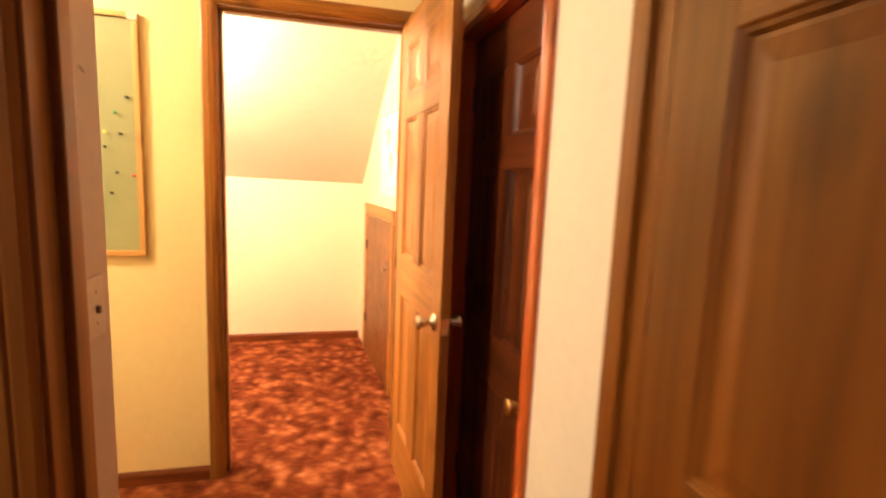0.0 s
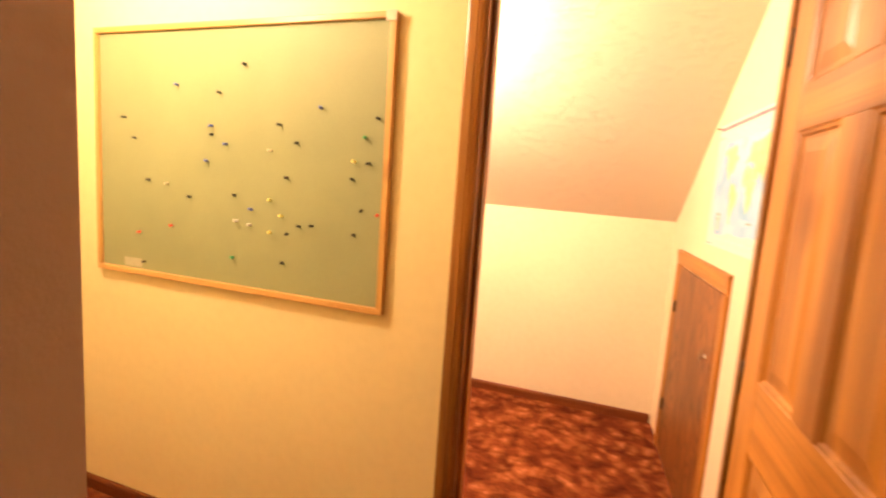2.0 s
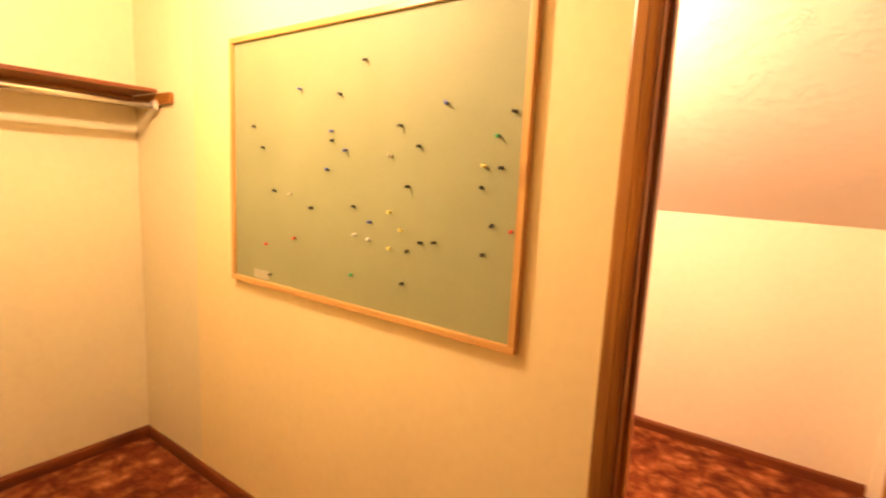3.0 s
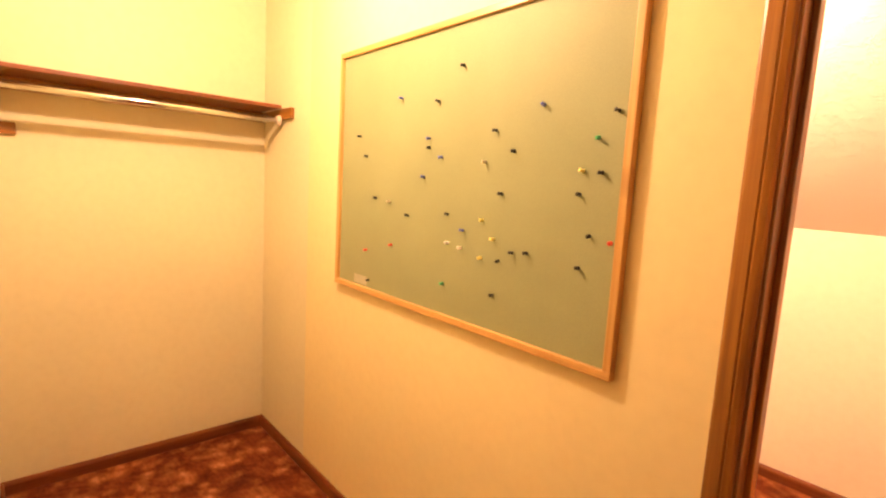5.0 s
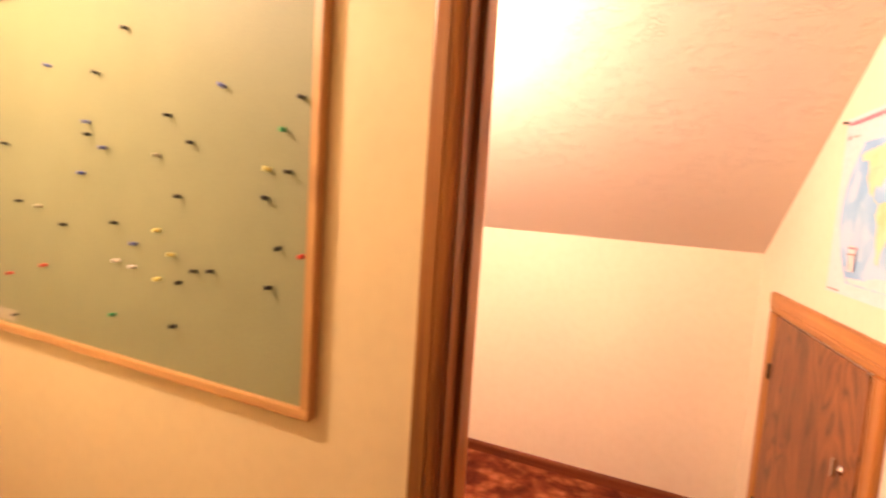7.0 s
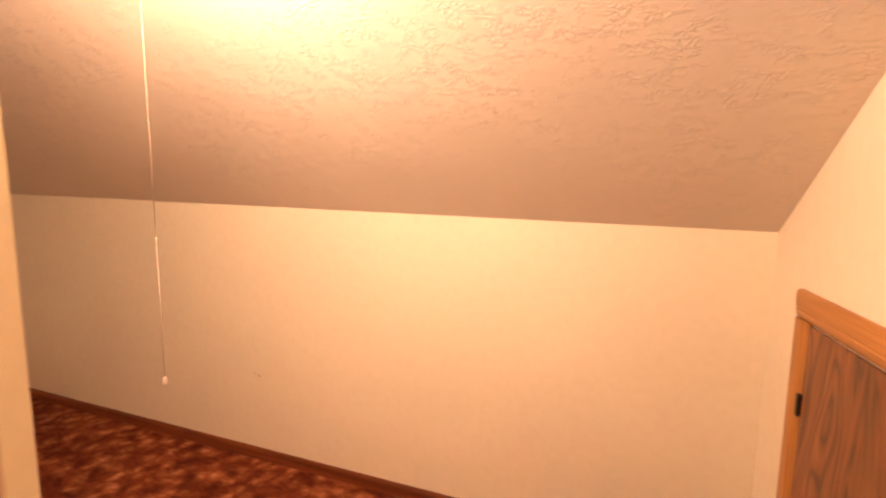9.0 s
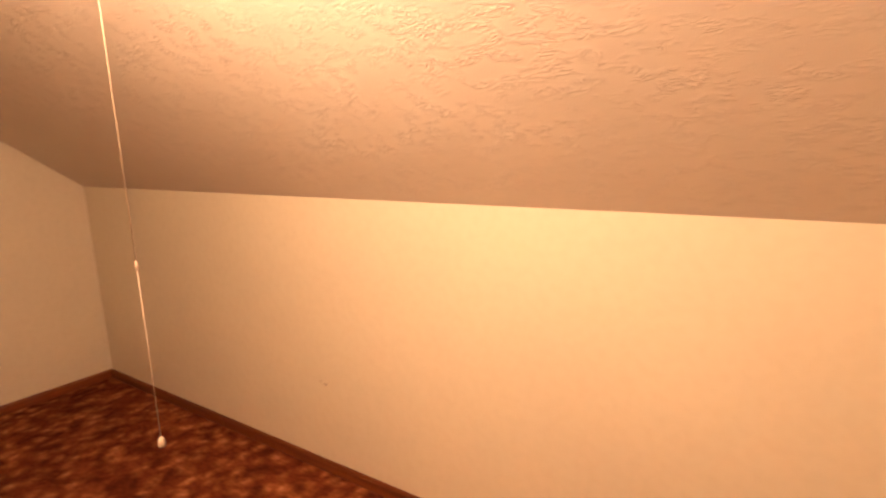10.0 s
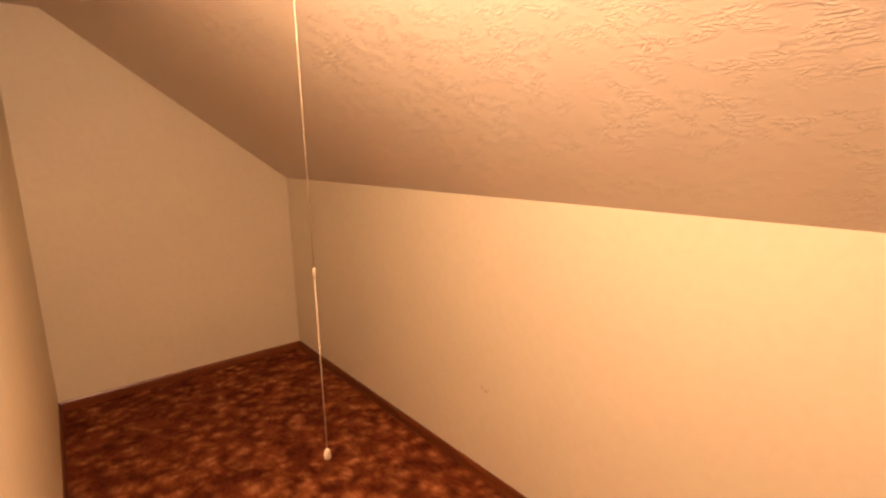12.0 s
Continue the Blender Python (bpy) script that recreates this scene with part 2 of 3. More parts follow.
def sagged(bm):
    """Lets the high corners follow the eave, which is out of level."""
    for v in bm.verts:
        if v.co.z > 1:
            v.co.z -= SAG * v.co.x
    return bm



solid("floor", boxed((-3.9, -5.3, -0.12), (3.0, 2.2, 0)), CARPET)

# wall with the pin board and the doorway
solid("wall_closet_strip", boxed((CX - 0.1, 0, 0), (-1.925, 0.13, CEIL)), CREAM)
solid("wall_board", boxed((-1.925, 0, 0), (-0.051, 0.13, CEIL)), PEACH)
solid("wall_over_doorway", boxed((-0.051, 0, 2.05), (0.756, 0.13, CEIL)), PEACH)
solid("wall_by_hinge", boxed((0.756, 0, 0), (RX + 0.1, 0.13, CEIL)), PEACH)
solid("wall_furred_back", boxed((EX, 0.13, 0), (-0.45, BY, CEIL)), KNEE)
# closet
solid("wall_closet_end", boxed((CX - 0.1, PY - 0.11, 0), (CX, 0, CEIL)), CREAM)
solid("wall_closet_front", boxed((CX, PY - 0.11, 0), (PX - 0.11, PY, CEIL)), CREAM)
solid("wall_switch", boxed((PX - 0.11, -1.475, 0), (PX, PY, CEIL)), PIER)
# right wall of the hall, with its door opening
D2A, D2B, D2H = -1.108, -0.41, 1.88
solid("wall_hall_near", boxed((RX, -1.475, 0), (RX + 0.12, D2A - 0.02, CEIL)), WHITE)
solid("wall_hall_far", boxed((RX, D2B + 0.02, 0), (RX + 0.12, 0, CEIL)), WHITE)
solid("wall_hall_over", boxed((RX, D2A - 0.02, D2H + 0.02), (RX + 0.12, D2B + 0.02, CEIL)), WHITE)
solid("wall_behind_dark_door", boxed((RX + 0.5, D2A - 0.3, 0), (RX + 0.6, D2B + 0.3, CEIL)), WHITE)
# entry wall
EA, EB = 0.072, 0.875
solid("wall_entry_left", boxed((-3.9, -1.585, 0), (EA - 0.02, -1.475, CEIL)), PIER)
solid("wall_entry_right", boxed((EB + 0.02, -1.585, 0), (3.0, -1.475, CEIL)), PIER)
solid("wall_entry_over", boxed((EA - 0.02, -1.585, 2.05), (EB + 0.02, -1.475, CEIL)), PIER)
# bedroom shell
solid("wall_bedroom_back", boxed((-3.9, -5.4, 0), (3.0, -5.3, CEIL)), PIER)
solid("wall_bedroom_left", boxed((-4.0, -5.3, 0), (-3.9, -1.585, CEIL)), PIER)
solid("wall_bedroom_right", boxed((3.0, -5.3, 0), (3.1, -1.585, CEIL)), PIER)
# attic room
solid("wall_knee", sagged(boxed((EX - 0.1, KY, 0), (GX + 0.1, KY + 0.1, KZ))), KNEE)
gable = [(0.13, 0), (KY, 0), (KY, KZ), (FLATY, CEIL), (0.13, CEIL)]
TURN = Matrix(((0, 0, 1, 0), (1, 0, 0, 0), (0, 1, 0, 0), (0, 0, 0, 1)))
bm = extruded(gable, Matrix.Translation((GX, 0, 0)) @ TURN, 0.1)
for v in bm.verts:
    v.co.x += SPLAY * (KY - v.co.y)
solid("wall_gable", sagged(bm), KNEE)
solid("wall_attic_end", sagged(extruded(gable, Matrix.Translation((EX - 0.1, 0, 0)) @ TURN, 0.1)), KNEE)
# ceilings
solid("ceiling_slope", sagged(extruded([(KY + 0.1, KZ - 0.1 * PITCH + 0.002), (FLATY, CEIL), (FLATY, CEIL + 0.1), (KY + 0.1, KZ + 0.08)],
                                Matrix.Translation((EX - 0.1, 0, 0)) @ TURN, GX - EX + 0.45)), STOMP)
solid("ceiling_attic_flat", boxed((EX - 0.1, 0.13, CEIL), (GX + 0.3, FLATY + 0.12, CEIL + 0.1)), STOMP)
solid("ceiling_closet", boxed((-3.9, -1.585, CEIL), (3.0, 0.13, CEIL + 0.1)), STOMP)
solid("ceiling_bedroom", boxed((-3.9, -5.3, CEIL), (3.0, -1.585, CEIL + 0.1)), STOMP)


# ---- baseboards ----
def baseboard(a, b, inward, height=0.062):
    """A skirting run from a to b on the floor; inward points into the room."""
    a, b, n = Vector((*a, 0)), Vector((*b, 0)), Vector((*inward, 0))
    along = (b - a).normalized()
    up = Vector((0, 0, 1))
    m = Matrix((n, up, along)).transposed().to_4x4()
    m.translation = a
    t = 0.013
    prof = [(0, 0), (t, 0), (t, height * 0.72), (t * 0.8, height * 0.86), (t * 0.45, height), (0, height)]
    solid("baseboard", extruded(prof, m, (b - a).length), TRIM["x" if abs(along.x) > 0.5 else "y"])


baseboard((CX + 0.013, 0), (-0.092, 0), (0, -1))
baseboard((CX, PY), (CX, 0), (1, 0))
baseboard((CX + 0.013, PY), (PX - 0.11, PY), (0, 1))
baseboard((PX, -1.456), (PX, PY), (1, 0))
baseboard((RX, -1.475), (RX, D2A - 0.07), (-1, 0))
baseboard((EX + 0.013, KY), (GX - 0.013, KY), (0, -1))
baseboard((EX, BY), (EX, KY), (1, 0))
baseboard((EX + 0.013, BY), (-0.45, BY), (0, 1))


# ---- door casings ----
def casing_profile(w, t):
    """Moulded casing: flat outer band, two grooves, rounded inner edge."""
    return [(0, 0), (w, 0), (w, t * 0.55), (w * 0.95, t * 0.9), (w * 0.86, t), (w * 0.42, t * 0.97),
            (w * 0.36, t * 0.78), (w * 0.30, t * 0.9), (w * 0.10, t * 0.72), (0, t * 0.4)]


def casing(parent, start, along, out, normal, length, w, t, mats, name="casing_leg"):
    along, out, normal = Vector(along), Vector(out), Vector(normal)
    m = Matrix((out, normal, along)).transposed().to_4x4()
    m.translation = Vector(start)
    axis = "xyz"[[abs(round(c)) for c in along].index(1)]
    return part(name, extruded(casing_profile(w, t), m, length), mats[axis], parent)


def doorway(name, label, xa, xb, ya, yb, head, mats, faces=(True, True), w=0.068):
    """Jambs, stops and casings of an opening in a wall that runs along x."""
    f = thing(name, Matrix.Identity(4), label, "door frame", kind="structure")
    t = 0.018
    part("jamb", boxed((xa - 0.02, ya, 0), (xa, yb, head), 0.002), mats["z"], f)
    part("jamb", boxed((xb, ya, 0), (xb + 0.02, yb, head), 0.002), mats["z"], f)
    part("head_jamb", boxed((xa - 0.02, ya, head), (xb + 0.02, yb, head + 0.02), 0.002), mats["x"], f)
    mid = ya + 0.045
    part("door_stop", boxed((xa, mid, 0), (xa + 0.012, mid + 0.035, head), 0.003), mats["z"], f)
    part("door_stop", boxed((xb - 0.012, mid, 0), (xb, mid + 0.035, head), 0.003), mats["z"], f)
    part("door_stop", boxed((xa + 0.012, mid, head - 0.012), (xb - 0.012, mid + 0.035, head), 0.003), mats["x"], f)
    for y, n, on in ((ya, -1, faces[0]), (yb, 1, faces[1])):
        if on:
            casing(f, (xa - 0.006, y, 0), (0, 0, 1), (-1, 0, 0), (0, n, 0), head + 0.006, w, t, mats)
            casing(f, (xb + 0.006, y, 0), (0, 0, 1), (1, 0, 0), (0, n, 0), head + 0.006, w, t, mats)
            casing(f, (xa - 0.006 - w, y, head + 0.006), (1, 0, 0), (0, 0, 1), (0, n, 0), xb - xa + 0.012 + 2 * w, w, t, mats, "head_casing")
    return f


doorway("trim_attic_doorway", "dark-stained wooden frame of the open attic doorway", -0.031, 0.735, 0.0, 0.13, 2.03, WOOD, (True, False), 0.054)
entry = doorway("trim_entry_doorway", "dark red-brown wooden frame of the entry doorway", EA, EB, -1.585, -1.475, 2.03, ENTRYW, (True, False))
casing(entry, (EA - 0.006, -1.475, 0), (0, 0, 1), (-1, 0, 0), (0, 1, 0), 2.036, 0.068, 0.018, ENTRYW)

f2 = thing("trim_dark_doorway", Matrix.Identity(4), "red-brown wooden frame round the dark door", "door frame", kind="structure")
part("jamb", boxed((RX, D2A - 0.02, 0), (RX + 0.12, D2A, D2H), 0.002), RED["z"], f2)
part("jamb", boxed((RX, D2B, 0), (RX + 0.12, D2B + 0.02, D2H), 0.002), RED["z"], f2)
part("head_jamb", boxed((RX, D2A - 0.02, D2H), (RX + 0.12, D2B + 0.02, D2H + 0.02), 0.002), RED["y"], f2)
casing(f2, (RX, D2A - 0.004, 0), (0, 0, 1), (0, -1, 0), (-1, 0, 0), D2H + 0.006, 0.058, 0.016, RED)
casing(f2, (RX, D2B + 0.004, 0), (0, 0, 1), (0, 1, 0), (-1, 0, 0), D2H + 0.006, 0.058, 0.016, RED)
casing(f2, (RX, D2A - 0.062, D2H + 0.006), (0, 1, 0), (0, 0, 1), (-1, 0, 0), D2B - D2A + 0.124, 0.058, 0.016, RED, "head_casing")


# ---- six-panel doors ----
def raised_panel(x0, x1, z0, z1, t):
    """A fielded panel: thin border, sloped bevel, flat field, on both faces."""
    bm = bmesh.new()
    for s in (-1, 1):
        rings = []
        for inset, d in ((0.0, 0.18), (0.012, 0.18), (0.042, 0.36), (0.044, 0.36)):
            y = s * t * d
            rings.append([bm.verts.new(p) for p in ((x0 + inset, y, z0 + inset), (x1 - inset, y, z0 + inset), (x1 - inset, y, z1 - inset), (x0 + inset, y, z1 - inset))])
        for p, q in zip(rings, rings[1:]):
            for i in range(4):
                bm.faces.new((p[i], p[(i + 1) % 4], q[(i + 1) % 4], q[i]))
        bm.faces.new(rings[-1])
    bmesh.ops.recalc_face_normals(bm, faces=bm.faces)
    return bm


def moulding(x0, x1, z0, z1, t):
    """Sticking round a panel opening: a sloped bead from the stile down to the panel, on both faces."""
    bm = bmesh.new()
    for s in (-1, 1):
        rings = []
        for inset, d in ((0.0, 0.49), (0.003, 0.40), (0.009, 0.36), (0.014, 0.17)):
            y = s * t * d
            rings.append([bm.verts.new(p) for p in ((x0 + inset, y, z0 + inset), (x1 - inset, y, z0 + inset), (x1 - inset, y, z1 - inset), (x0 + inset, y, z1 - inset))])
        for p, q in zip(rings, rings[1:]):
            for i in range(4):
                bm.faces.new((p[i], p[(i + 1) % 4], q[(i + 1) % 4], q[i]))
    bmesh.ops.recalc_face_normals(bm, faces=bm.faces)
    return bm


def door_knob(parent, x, z, t, metal, side):
    turn = pose(x, side * t / 2, z, -90 * side, 0, 0)
    bm = lathe([(0.001, 0), (0.031, 0), (0.031, 0.003), (0.027, 0.007), (0.014, 0.010), (0.0105, 0.016), (0.0105, 0.024), (0.0135, 0.030),
                (0.0185, 0.042), (0.0235, 0.054), (0.0235, 0.058), (0.020, 0.061), (0.001, 0.062)])
    bmesh.ops.transform(bm, matrix=turn, verts=bm.verts)
    part("door_knob", bm, metal, parent)


def panel_door(name, m, label, width, height, t, mats, metal, drop=0.0, knob_z=0.90, flip=False, upper=0.0):
    """Six-panel door; x runs from the hinge to the latch side, y through it, z up. drop: cut off below."""
    d = thing(name, m, label, "door", kind="structure")
    st, mu = 0.108, 0.10
    z = [0.0, max(0.05, 0.235 - drop), 0.855 - drop, 1.028 - drop, 1.605 - drop + upper, 1.705 - drop + upper, height - 0.115 + upper, height]
    e = 0.0025
    part("stile", boxed((0, -t / 2, 0), (st, t / 2, height), e), mats["z"], d)
    part("stile", boxed((width - st, -t / 2, 0), (width, t / 2, height), e), mats["z"], d)
    for a, b in ((z[0], z[1]), (z[2], z[3]), (z[4], z[5]), (z[6], z[7])):
        part("rail", boxed((st, -t / 2, a), (width - st, t / 2, b), e), mats["x"], d)
    ma, mb = width / 2 - mu / 2, width / 2 + mu / 2
    for a, b in ((z[1], z[2]), (z[3], z[4]), (z[5], z[6])):
        part("mullion", boxed((ma, -t / 2, a), (mb, t / 2, b), e), mats["z"], d)
        for p, q in ((st, ma), (mb, width - st)):
            pn = part("panel", raised_panel(p + 0.008, q - 0.008, a + 0.008, b - 0.008, t), mats["z"], d)
            part("panel_moulding", moulding(p, q, a, b, t), mats["z"], pn)
    for s in (-1, 1):
        door_knob(d, width - 0.062, knob_z, t, metal, s)
    part("latch_plate", boxed((width - 0.001, -0.0125, knob_z - 0.028), (width + 0.0015, 0.0125, knob_z + 0.028), 0.0005), metal, d)
    for hz in (0.2, 1.0, height - 0.2):
        bm = lathe([(0.0055, 0), (0.0055, 0.088)], 10)
        bmesh.ops.translate(bm, vec=(-0.004, t / 2 * (1 if flip else -1), hz - 0.044), verts=bm.verts)
        part("hinge", bm, BLACK, d)
    return d


# local x runs towards -y in the room
panel_door("door_1", pose(0.7365, -0.014, 0.012, 0, 0, -86.8), "orange-brown stained six-panel wooden door, standing open", 0.715, 2.012, 0.035, DOORW, CHROME, 0.0, 0.882)
panel_door("door_2", pose(0.955, D2B - 0.003, 0.01, 0, 0, -90), "stained six-panel wooden door, coloured dark for shade, closed in its frame", 0.692, D2H - 0.015, 0.035, SHADEDW, BRASS, 0.17, 0.75, upper=-0.035)
panel_door("door_3", pose(0.8725, -1.612, 0.012, 0, 0, -90), "brown stained six-panel wooden entry door, swung wide open", 0.805, 2.012, 0.035, ENTRYW, BRASS, 0.06, 0.90, True)


# ---- light switch ----
def light_switch(m):
    s = thing("light_switch", m, "ivory plastic light switch with a brown toggle on the wall", "light switch")
    bm = boxed((-0.036, 0, -0.058), (0.036, 0.0055, 0.058), 0.0025)
    part("cover_plate", bm, PLASTIC, s)
    part("toggle", boxed((-0.0036, 0.004, -0.011), (0.0036, 0.013, 0.003), 0.0015), TOGGLE, s, "brown toggle")
    for z in (-0.03, 0.03):
        bm = lathe([(0.001, 0), (0.0032, 0), (0.0028, 0.0016), (0.001, 0.0018)], 10)
        bmesh.ops.transform(bm, matrix=pose(0, 0.006, z, -90, 0, 0), verts=bm.verts)
        part("screw", bm, PLASTIC, s)


light_switch(pose(PX, -1.212, 1.105, 0, 0, -90))


# ---- pin board and pins ----
BX0, BX1, BZ0, BZ1 = -1.609, -0.309, 1.015, 1.957


def pin_board():
    b = thing("pin_board", pose((BX0 + BX1) / 2, 0, BZ0), "large sage-green pin board in a pale wooden frame", "notice board")
    w, h, fw, t = BX1 - BX0, BZ1 - BZ0, 0.021, 0.026
    part("board_surface", boxed((-w / 2 + fw * 0.6, -0.014, fw * 0.6), (w / 2 - fw * 0.6, -0.002, h - fw * 0.6)), FELT, b, "sage-green felt surface")
    for x in (-w / 2, w / 2 - fw):
        part("frame_side", boxed((x, -t, fw), (x + fw, -0.001, h - fw), 0.003), PINE["z"], b)
    for z in (0, h - fw):
        part("frame_rail", boxed((-w / 2, -t, z), (w / 2, -0.001, z + fw), 0.003), PINE["x"], b)
    part("corner_cap", boxed((w / 2 - 0.034, -t - 0.003, h - 0.03), (w / 2 + 0.002, -t + 0.001, h + 0.002), 0.001), PLASTIC, b, "ivory corner cap")
    part("sticker", boxed((-w / 2 + 0.14, -0.0148, 0.028), (-w / 2 + 0.235, -0.0138, 0.062)), plain("clear_tape", (0.50, 0.47, 0.33), 0.25), b, "pale strip of tape")


pin_board()

PIN_COLOURS = {"k": ("black", (0.012, 0.011, 0.010)), "b": ("blue", (0.10, 0.14, 0.50)), "c": ("clear", (0.55, 0.50, 0.34)), "g": ("green", (0.05, 0.40, 0.14)),
               "y": ("yellow", (0.98, 0.92, 0.25)), "w": ("white", (0.95, 0.93, 0.86)), "r": ("red", (0.75, 0.06, 0.02))}
PIN_MATERIALS = {k: plain(n + "_pin_plastic", c, 0.3) for k, (n, c) in PIN_COLOURS.items()}
PINS = [(-1.447, 1.624, 'k'), (-1.396, 1.545, 'k'), (-1.182, 1.743, 'b'), (-0.985, 1.715, 'k'), (-0.878, 1.812, 'k'), (-0.567, 1.668, 'b'), (-0.353, 1.638, 'k'), (-1.022, 1.602, 'b'), (-1.022, 1.572, 'k'), (-0.956, 1.54, 'b'), (-0.726, 1.612, 'k'), (-0.656, 1.553, 'k'), (-0.76, 1.524, 'c'), (-0.401, 1.581, 'g'), (-0.433, 1.501, 'y'), (-0.381, 1.499, 'k'), (-0.44, 1.445, 'k'), (-1.044, 1.475, 'b'), (-0.692, 1.436, 'k'), (-1.324, 1.39, 'k'), (-1.232, 1.384, 'c'), (-1.124, 1.34, 'k'), (-0.915, 1.36, 'k'), (-0.761, 1.355, 'y'), (-0.839, 1.316, 'b'), (-0.708, 1.303, 'y'), (-0.904, 1.27, 'w'), (-0.845, 1.261, 'w'), (-0.758, 1.244, 'y'), (-0.687, 1.245, 'k'), (-0.636, 1.274, 'k'), (-0.585, 1.281, 'k'), (-0.403, 1.349, 'k'), (-0.344, 1.338, 'r'), (-0.423, 1.266, 'k'), (-1.375, 1.186, 'r'), (-1.213, 1.226, 'r'), (-1.351, 1.07, 'k'), (-0.921, 1.135, 'g'), (-0.702, 1.141, 'k')]
pin_first = {}
for x, z, k in PINS:
    place = pose(x, -0.0135, z, 90 + 8 * math.sin(91 * x), 0, 14 * math.sin(57 * z))
    if k not in pin_first:
        p = thing("push_pin", place, PIN_COLOURS[k][0] + " plastic push pin stuck in the board", "push pin", "pins on the board")
        part("needle", lathe([(0.0006, -0.004), (0.0006, 0.007)], 6), STEEL, p)
        part("head", lathe([(0.001, 0.005), (0.0052, 0.005), (0.0052, 0.0064), (0.0034, 0.0078), (0.0032, 0.0135), (0.0046, 0.0155), (0.005, 0.0175), (0.001, 0.018)], 14), PIN_MATERIALS[k], p)
        pin_first[k] = p
    else:
        copy_thing(pin_first[k], place)


# ---- closet shelf and hanging rod ----
def closet_shelf():
    s = thing("closet_shelf", pose(CX, 0, 1.738), "brown wooden closet shelf on wall cleats with a hanging rod", "shelf")
    part("shelf_board", boxed((0.001, PY + 0.002, 0.05), (0.275, -0.024, 0.067), 0.002), TRIM["y"], s)
    part("end_cleat", boxed((0.001, -0.021, 0.0), (0.375, -0.001, 0.05), 0.002), WOOD["x"], s)
    part("end_cleat", boxed((0.001, PY + 0.001, 0.0), (0.375, PY + 0.021, 0.05), 0.002), WOOD["x"], s)
    part("wall_cleat", boxed((0.001, PY + 0.022, 0.0), (0.02, -0.022, 0.05), 0.002), WOOD["y"], s)
    bm = lathe([(0.0155, 0), (0.0155, -PY - 0.05)], 20)
    bmesh.ops.transform(bm, matrix=pose(0.245, -0.025, -0.006, 90, 0, 0), verts=bm.verts)
    part("hanging_rod", bm, STEEL, s, "shiny steel hanging rod")
    for y, turn in ((-0.021, 90), (PY + 0.021, -90)):
        bm = lathe([(0.001, 0), (0.027, 0), (0.027, 0.003), (0.021, 0.005), (0.020, 0.016), (0.001, 0.016)], 20)
        bmesh.ops.transform(bm, matrix=pose(0.245, y, -0.006, turn, 0, 0), verts=bm.verts)
        part("rod_socket", bm, PLASTIC, s, "ivory rod socket")


closet_shelf()
hook = thing("wall_cleat", pose(CX, -1.09, 1.585), "short dark wooden cleat on the closet wall", "cleat")
part("cleat_board", boxed((0.001, -0.048, -0.024), (0.02, 0.058, 0.024), 0.002), WOOD["y"], hook)


# ---- low access door in the gable wall ----
HATCHY, HATCHW, HATCHH = 1.205, 0.97, 1.18
MAPY, MAPZ = 0.742, 1.262


def gable_pose(y, z):
    """A pose on the gable wall: local x points into the wall, y along it."""
    return pose(GX + SPLAY * (KY - y), y, z, 0, 0, math.degrees(math.atan(SPLAY)))


def access_door():
    d = thing("door_4", gable_pose(HATCHY, 0), "low brown wooden attic access door, closed", "door", kind="structure")
    h, w, c = HATCHH, HATCHW, 0.084
    ya, yb = -w / 2, w / 2
    casing(d, (0, yb - c, 0), (0, 0, 1), (0, 1, 0), (-1, 0, 0), h - c, c, 0.018, DOORW)
    casing(d, (0, ya + c, 0), (0, 0, 1), (0, -1, 0), (-1, 0, 0), h - c, c, 0.018, DOORW)
    casing(d, (0, ya, h - c), (0, 1, 0), (0, 0, 1), (-1, 0, 0), w, c, 0.018, DOORW, "head_casing")
    leaf = part("leaf", boxed((-0.012, ya + c + 0.004, 0.012), (-0.001, yb - c - 0.004, h - c - 0.005), 0.002), VENEER, d, "dark veneered leaf")
    for z in (0.28, 0.86):
        part("hinge", boxed((-0.0225, yb - c - 0.012, z - 0.032), (-0.012, yb - c + 0.004, z + 0.032), 0.002), BLACK, leaf)
    bm = lathe([(0.001, 0), (0.014, 0), (0.014, 0.004), (0.006, 0.006), (0.006, 0.022), (0.001, 0.022)], 14)
    bmesh.ops.transform(bm, matrix=pose(-0.012, ya + c + 0.085, 0.795, 0, -90, 0), verts=bm.verts)
    block(bm, (-0.036, ya + c + 0.078, 0.772), (-0.028, ya + c + 0.092, 0.828), 0.003)
    part("turn_latch", bm, CHROME, leaf, "small chrome turn latch")


access_door()


# ---- world map ----
def ragged(points, seed, step=6, size=2.2):
    """Coast: each side of an outline broken into short uneven pieces."""
    out = []
    n = len(points)
    for i in range(n):
        a, b = Vector(points[i]), Vector(points[(i + 1) % n])
        k = max(1, int((b - a).length / step))
        for j in range(k):
            p = a.lerp(b, j / k)
            q = noise.noise_vector(Vector((p.x * 0.13, p.y * 0.13, seed)))
            out.append((p.x + size * q.x, p.y + size * q.y))
    return out


def blob(lon, lat, w, h, seed):
    return ragged([(lon + w * math.cos(i * 0.6283), lat + h * math.sin(i * 0.6283)) for i in range(10)], seed, 8, 3.0)


def ink(name, stops, scale):
    """Printed tints that run into one another."""
    m, ns, ls, b = nodes_of(name)
    n = tex(ns, ls, "ShaderNodeTexNoise", scale, Detail=5.0, Distortion=0.4)
    ls.new(ramp(ns, ls, n.outputs[0], stops).outputs[0], b.inputs["Base Color"])
    b.inputs["Roughness"].default_value = 0.5
    return m


